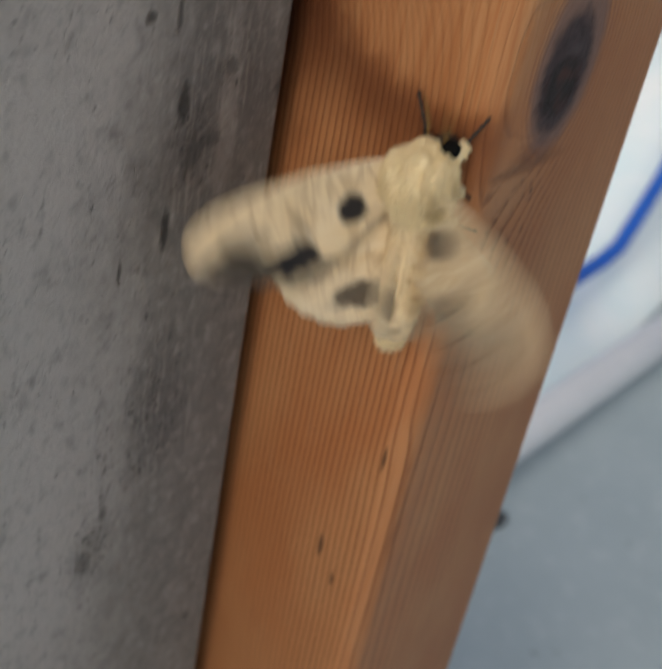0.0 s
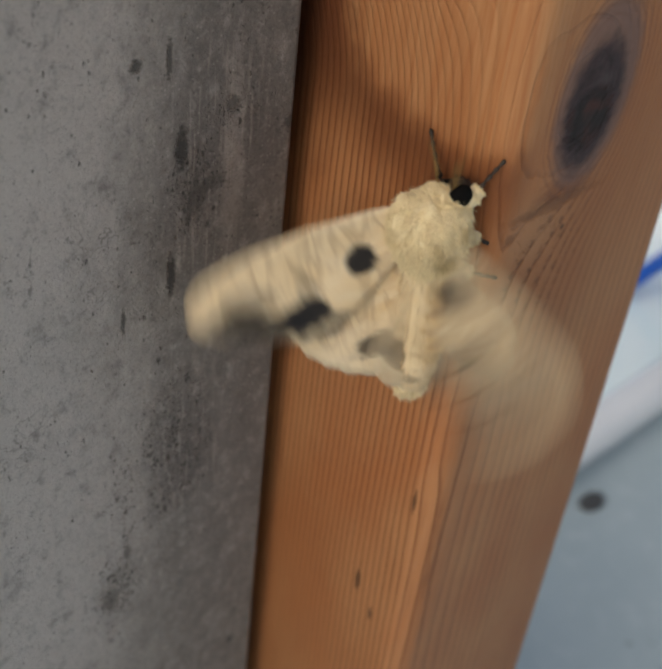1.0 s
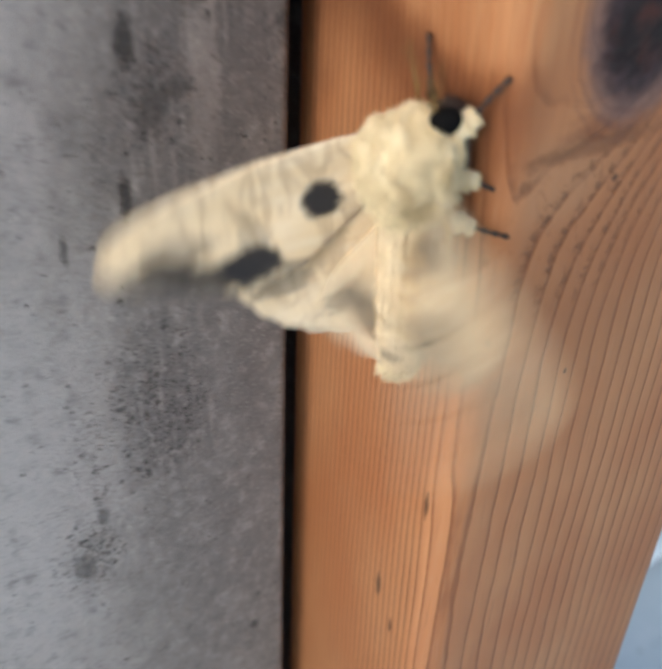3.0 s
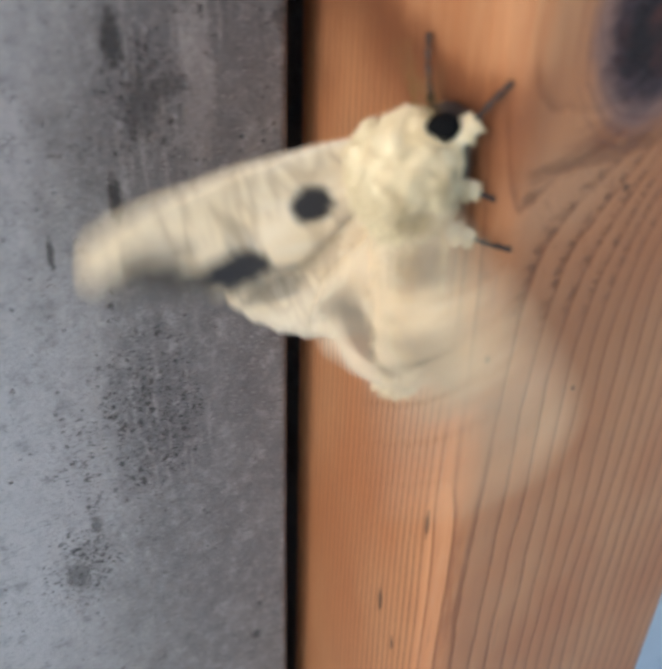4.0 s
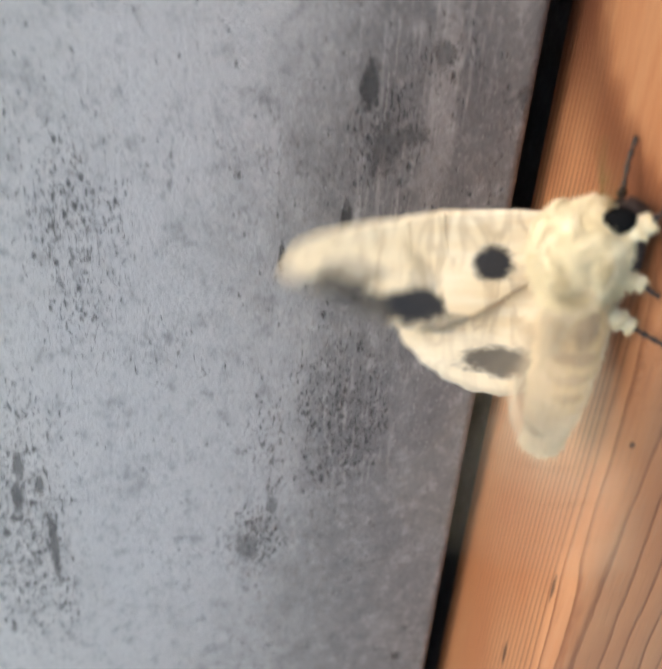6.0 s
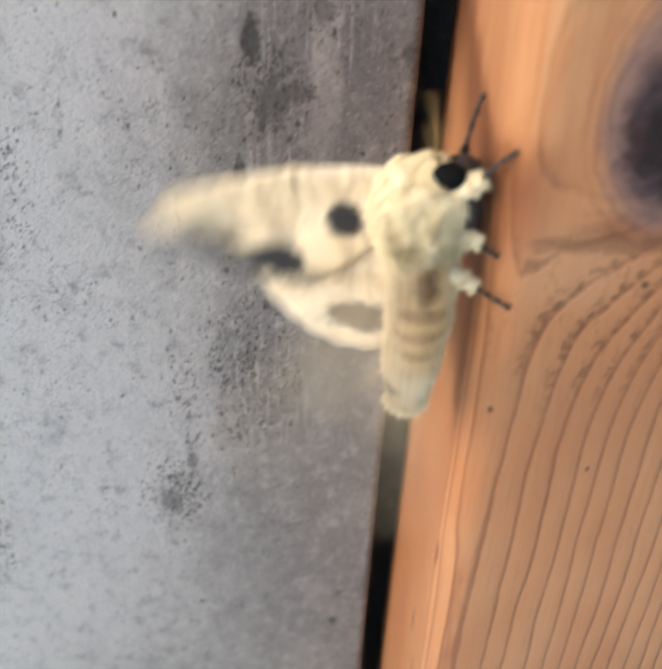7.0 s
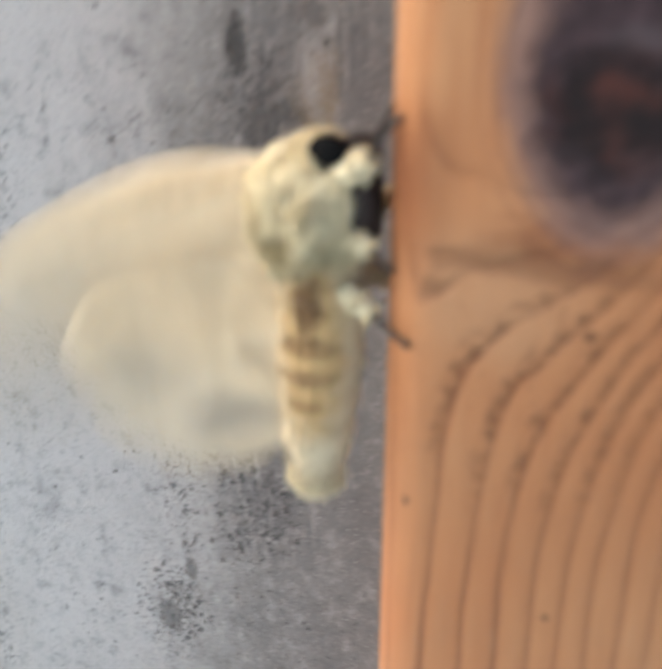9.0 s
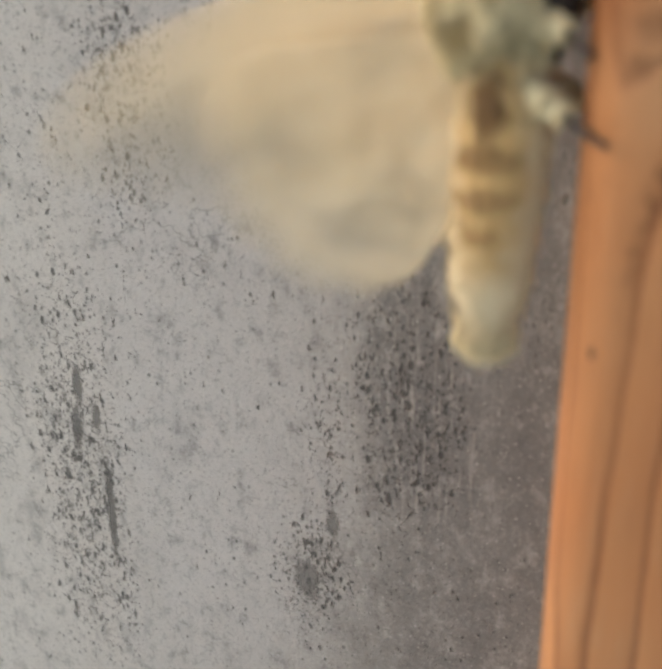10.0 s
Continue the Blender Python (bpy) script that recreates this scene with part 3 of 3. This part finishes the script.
def moth():
    body = new("moth")
    body.location = BASE * MM
    tagged(body, "pale yellow moth with black-spotted wings fluttering on the post", "moth")
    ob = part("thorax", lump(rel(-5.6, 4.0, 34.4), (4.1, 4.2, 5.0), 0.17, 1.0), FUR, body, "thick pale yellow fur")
    fur_of(ob.data, 7000, 0.7, 3, (0, 0, -0.9), ob)
    for y in (6.6, 1.8):
        ob = part("wing_tuft", lump(rel(-7.0, y, 34.8), (2.1, 1.7, 3.2), 0.16, y), FUR, body, "furry tuft over the wing base")
        fur_of(ob.data, 3000, 0.6, 15, (-0.4, 0, -1.0), ob)
    spine = [rel(-5.0, 3.8, 32), rel(-4.9, 3.7, 29), rel(-4.9, 3.5, 25), rel(-5.0, 3.4, 20), rel(-5.2, 3.4, 16), rel(-5.3, 3.4, 13.4), rel(-5.3, 3.4, 12.4)]
    fine, radii = [], []
    for k in range(61):
        s = k / 10
        i = min(int(s), 5)
        fine.append(spine[i].lerp(spine[i + 1], s - i))
        radii.append(at([(0, 2.9), (1, 3.1), (2, 3.05), (3, 2.8), (4, 2.35), (5, 1.7), (6, 0.9)], s) + 0.09 * math.sin(s * 9.0))
    ob = part("abdomen", tube(fine, radii, 20), ABDOMEN, body, "cream abdomen with brown bands")
    fur_of(ob.data, 4500, 0.5, 5, (0, 0, -1.5), ob)
    ob = part("tail_tuft", lump(rel(-5.3, 3.4, 13.3), (1.9, 1.6, 1.2), 0.3, 3.0, 3), FUR, body, "pale tuft at the abdomen's end")
    fur_of(ob.data, 1500, 0.8, 21, (0, 0, -2.0), ob)
    head = part("head", lump(rel(-2.3, 3.7, 38.5), (1.4, 1.7, 1.5), 0.1, 4.0, 3), BROWN, body, "dark brown furry head")
    fur_of(head.data, 500, 0.4, 8, (0, 0, 0.3), head)
    # added dark lump: contact shade and dark legs between body and post
    part("underbody_shade", lump(rel(-2.0, 3.5, 35.2), (1.5, 1.8, 3.8), 0.15, 2.0, 3), BROWN, body, "dark brown lump for the shade and dark legs under the body")
    for x, y, z in ((-3.8, 2.35, 39.15), (-2.8, 4.9, 38.2)):
        part("eye", lump(rel(x, y, z), (1.5, 1.1, 1.25), 0.0, 0, 3), BLACK, head, "matt black eye")
    ob = part("collar", lump(rel(-5.0, 3.9, 38.0), (1.9, 2.6, 1.6), 0.14, 6.0, 3), FUR, body, "pale furry collar")
    fur_of(ob.data, 3000, 0.55, 9, (-0.3, 0, 0.4), ob)
    feelers = []
    for s in (-1, 1):
        bm = tube([(0, 0, 0), (0, 0.2 * s, 1.8), (0, 0.3 * s, 3.7), (0, 0.2 * s, 5.2)], [0.13, 0.12, 0.09, 0.04], 6)
        for k in range(11):
            for w in (-1, 1):
                c = Vector((0, 0.2 * s, 0.8 + 0.38 * k))
                add_tube(bm, [c, c + Vector((0.5 * w, 0.3 * s, 0.5)) * (1.2 - 0.05 * k)], [0.06, 0.02], 4)
        feelers.append((part("antenna", bm, FEATHER, body, "brown feathered antenna"), s))
    legs = (
        ("foreleg", (-3.6, 2.4, 37.6), (-1.3, 2.2, 38.9), (1.1, 1.1, 42.5)), ("foreleg", (-2.6, 5.2, 38.2), (-2.0, 7.0, 38.6), (-0.3, 10.6, 42.2)),
        ("middle_leg", (-3.4, 2.2, 33.6), (-1.0, 1.4, 33.4), (0.9, 0.9, 32.1)), ("middle_leg", (-3.4, 5.8, 33.6), (-1.6, 8.6, 34), (-0.3, 10.6, 33)),
        ("hind_leg", (-4.0, 2.4, 30.4), (-0.9, 1.6, 28.6), (2.4, -0.25, 27.4)), ("hind_leg", (-4.0, 5.8, 30.4), (-1.5, 8.0, 28), (-0.3, 9.6, 26)),
    )
    for name, hip, knee, foot in legs:
        hip, knee, foot = rel(*hip), rel(*knee), rel(*foot)
        thick = 0.75 if name == "middle_leg" else 0.5 if knee.z > rel(0, 0, 38.3).z and hip.y > 0 else 0.8 if name == "hind_leg" else 1.0
        bm = tube([hip, hip.lerp(knee, 0.5), knee, knee.lerp(foot, 0.12)], [thick, thick * 1.1, thick * 0.95, 0.3], 12)
        dark = thick < 0.6
        leg = part(name, bm, BROWN if dark else FUR, body, "dark slender leg" if dark else "cream furry leg")
        if not dark:
            fur_of(leg.data, 1200, 0.3, 11, (0, 0, -0.5), leg)
        mid = knee.lerp(foot, 0.55) + Vector((-0.2, -0.1, 0.1))
        bm = bmesh.new()
        chain = [knee, knee.lerp(mid, 0.5), mid, mid.lerp(foot, 0.5), foot]
        for k in range(4):
            p, q = chain[k], chain[k + 1]
            add_tube(bm, [p, p.lerp(q, 0.35), p.lerp(q, 0.75), q], [0.15, 0.2, 0.27, 0.13], 8)
        part("tarsus", bm, TARSUS, leg, "dark banded foot")
    wings = {}
    for side, s in (("left", 1), ("right", -1)):
        fore, hind, under = WING_SKINS[side]
        wing = wings["forewing", side] = part("forewing", forewing(s, 0, HINGES[0], 18), fore, body, "cream forewing with black spots")
        wing.data.materials.append(under)
        for k, (start, end) in enumerate(zip(HINGES, HINGES[1:] + (27.8,))):
            strip = wings["wing_strip", side, k] = part("wing_strip", forewing(s, start - 0.5, end, 7, 0.05 * (k + 1)), fore, wing, "dark-smudged outer strip of the forewing")
            strip.data.materials.append(under)
        wings["hindwing", side] = part("hindwing", hindwing(s), hind, body, "cream hindwing with a grey band and pale rim")
        wings["hindwing", side].data.materials.append(under)
    return wings, feelers


WINGS, FEELERS = moth()

# ---- the beat of the wings: seconds, heading of the wing about the body, its fall and twist, and the beat's half width, in degrees ----
BEAT = {
    "left": [
        (0, 153, 13, 9, 8), (0.5, 148, 17, 4, 4), (1, 150, 18, 8, 8), (1.5, 150, 16, 5, 8), (2, 158, 15, 6, 5), (2.5, 159, 15, -2, 6), (3, 163, 14, -1, 6),
        (4.5, 161, 14, -5, 6), (5, 162, 13, -2, 5), (5.5, 162, 11, 4, 5), (7, 164, 13, 0, 8), (7.5, 164, 13, 0, 6), (8, 167, 10, 0, 11),
        (8.5, 163, 9, 0, 9), (9, 174, 13, 0, 36), (9.5, 175, 13, 0, 32), (10, 176, 10, 0, 38),
    ],
    "right": [
        (0, 281, 36, -6, 49), (1, 283, 36, -5, 49), (1.5, 282, 38, -4, 49), (2, 280, 46, -14, 49), (2.5, 277, 46, -5, 49), (3, 273, 43, -5, 49),
        (4.5, 280, 44, -11, 49), (5, 271, 47, -12, 49), (5.5, 248, 40, -16, 49), (6.8, 246, 36, -12, 49), (7.5, 236, 29, -10, 49), (8, 229, 24, -8, 49),
        (8.5, 222, 20, -5, 49), (9, 200, 12, 0, 42), (9.5, 190, 12, 0, 42), (10, 188, 11, 0, 42),
    ],
}
# the bend of the outer half of the forewing against the inner one: seconds, mean bend, its half width, twist
BEND = {
    "left": [
        (0, 3, 14, 0), (0.5, 2, 6, 0), (1, 3, 14, 0), (1.5, 2, 13, 0), (2, 2, 8, 0), (2.5, 2, 11, 0), (3, 2, 11, -4), (4.5, 2, 12, -6), (5, 2, 14, -8),
        (5.5, 4, 6, -10), (7, 7, 10, -24), (7.5, 8, 9, -28), (8, 12, 10, -28), (8.5, 20, 10, -28), (9, 10, 18, -10), (10, 0, 18, 0),
    ],
    "right": [(0, 0, 10, 0), (10, 0, 10, 0)],
}
ROOTS = {("forewing", "left"): (-5.6, 6.6, 37.0), ("forewing", "right"): (-5.9, 2.8, 36.9), ("hindwing", "left"): (-5.6, 6.0, 33.3), ("hindwing", "right"): (-5.9, 2.8, 33.2)}


def wing_pose(root, heading, fall, twist):
    a, f = radians(heading), radians(fall)
    u = Vector((math.cos(a) * math.cos(f), math.sin(a) * math.cos(f), -math.sin(f)))
    v = Vector((-math.cos(a) * math.sin(f), -math.sin(a) * math.sin(f), -math.cos(f)))
    w = u.cross(v)
    turn = Matrix((u, v, w)).transposed().to_4x4()
    return Matrix.Translation(rel(*root) * MM) @ turn @ pose(0, 0, 0, twist)


def motions():
    for key, wing in WINGS.items():
        plan, bend = BEAT[key[1]], BEND[key[1]]
        rows = []
        if key[0] == "wing_strip":
            side = 1 if key[1] == "left" else -1
            for k in range(301):
                mean, width, twist = (at([(r[0], r[c]) for r in bend], k / 30) / len(HINGES) for c in (1, 2, 3))
                m = Matrix()
                for j in range(key[2] + 1):
                    joint = Matrix.Translation(Vector((HINGES[j], 5, bow(HINGES[j], side) * 0.7)) * MM)
                    m = m @ joint @ pose(0, 0, 0, twist, mean - width * math.sin(2 * math.pi * k / 3)) @ joint.inverted()
                rows.append((k / 30, m))
            walk(wing, rows)
            continue
        for k in range(301):
            t = k / 30
            h, f, w, b = (at([(r[0], r[c]) for r in plan], t) for c in (1, 2, 3, 4))
            swing = math.sin(2 * math.pi * k / 3)
            right = key[1] == "right"
            if key[0] == "hindwing":
                h += at([(5, 8), (5.5, 2)], t) if right else -4
                f += at([(0, 0 if right else 5), (2, 0 if right else 8), (4.5, 0 if right else 9), (5.5, 0 if right else 3), (7, 0), (8, -4), (8.5, -8), (9, -2), (9.5, -3), (10, -9)], t)
                b *= at([(8.4, 1.0 if right else 1.5), (9, 0.55)], t) if t > 7.6 else 1.0 if right else 0.7
            h += b * swing
            w += 0.15 * b * swing * right
            rows.append((t, wing_pose(ROOTS[key], h, f, w)))
        walk(wing, rows)
    for feeler, s in FEELERS:
        rows = []
        for k in range(301):
            t = k / 30
            rise = min(1.0, max(0.0, (t - 7.4) / 1.3))
            way = Vector((-0.22, 0.05, 1.0)).lerp(Vector((-0.12, -0.05, 1.0)), rise) + Vector((0, 0.22 * s, 0))
            way += Vector((0.30, 0.18, 0.1)) * math.sin(2 * math.pi * k / 3)
            m = way.to_track_quat("Z", "Y").to_matrix().to_4x4()
            rows.append((t, Matrix.Translation(rel(-4.6, 4 + 1.1 * s, 39.8) * MM) @ m))
        walk(feeler, rows)


motions()
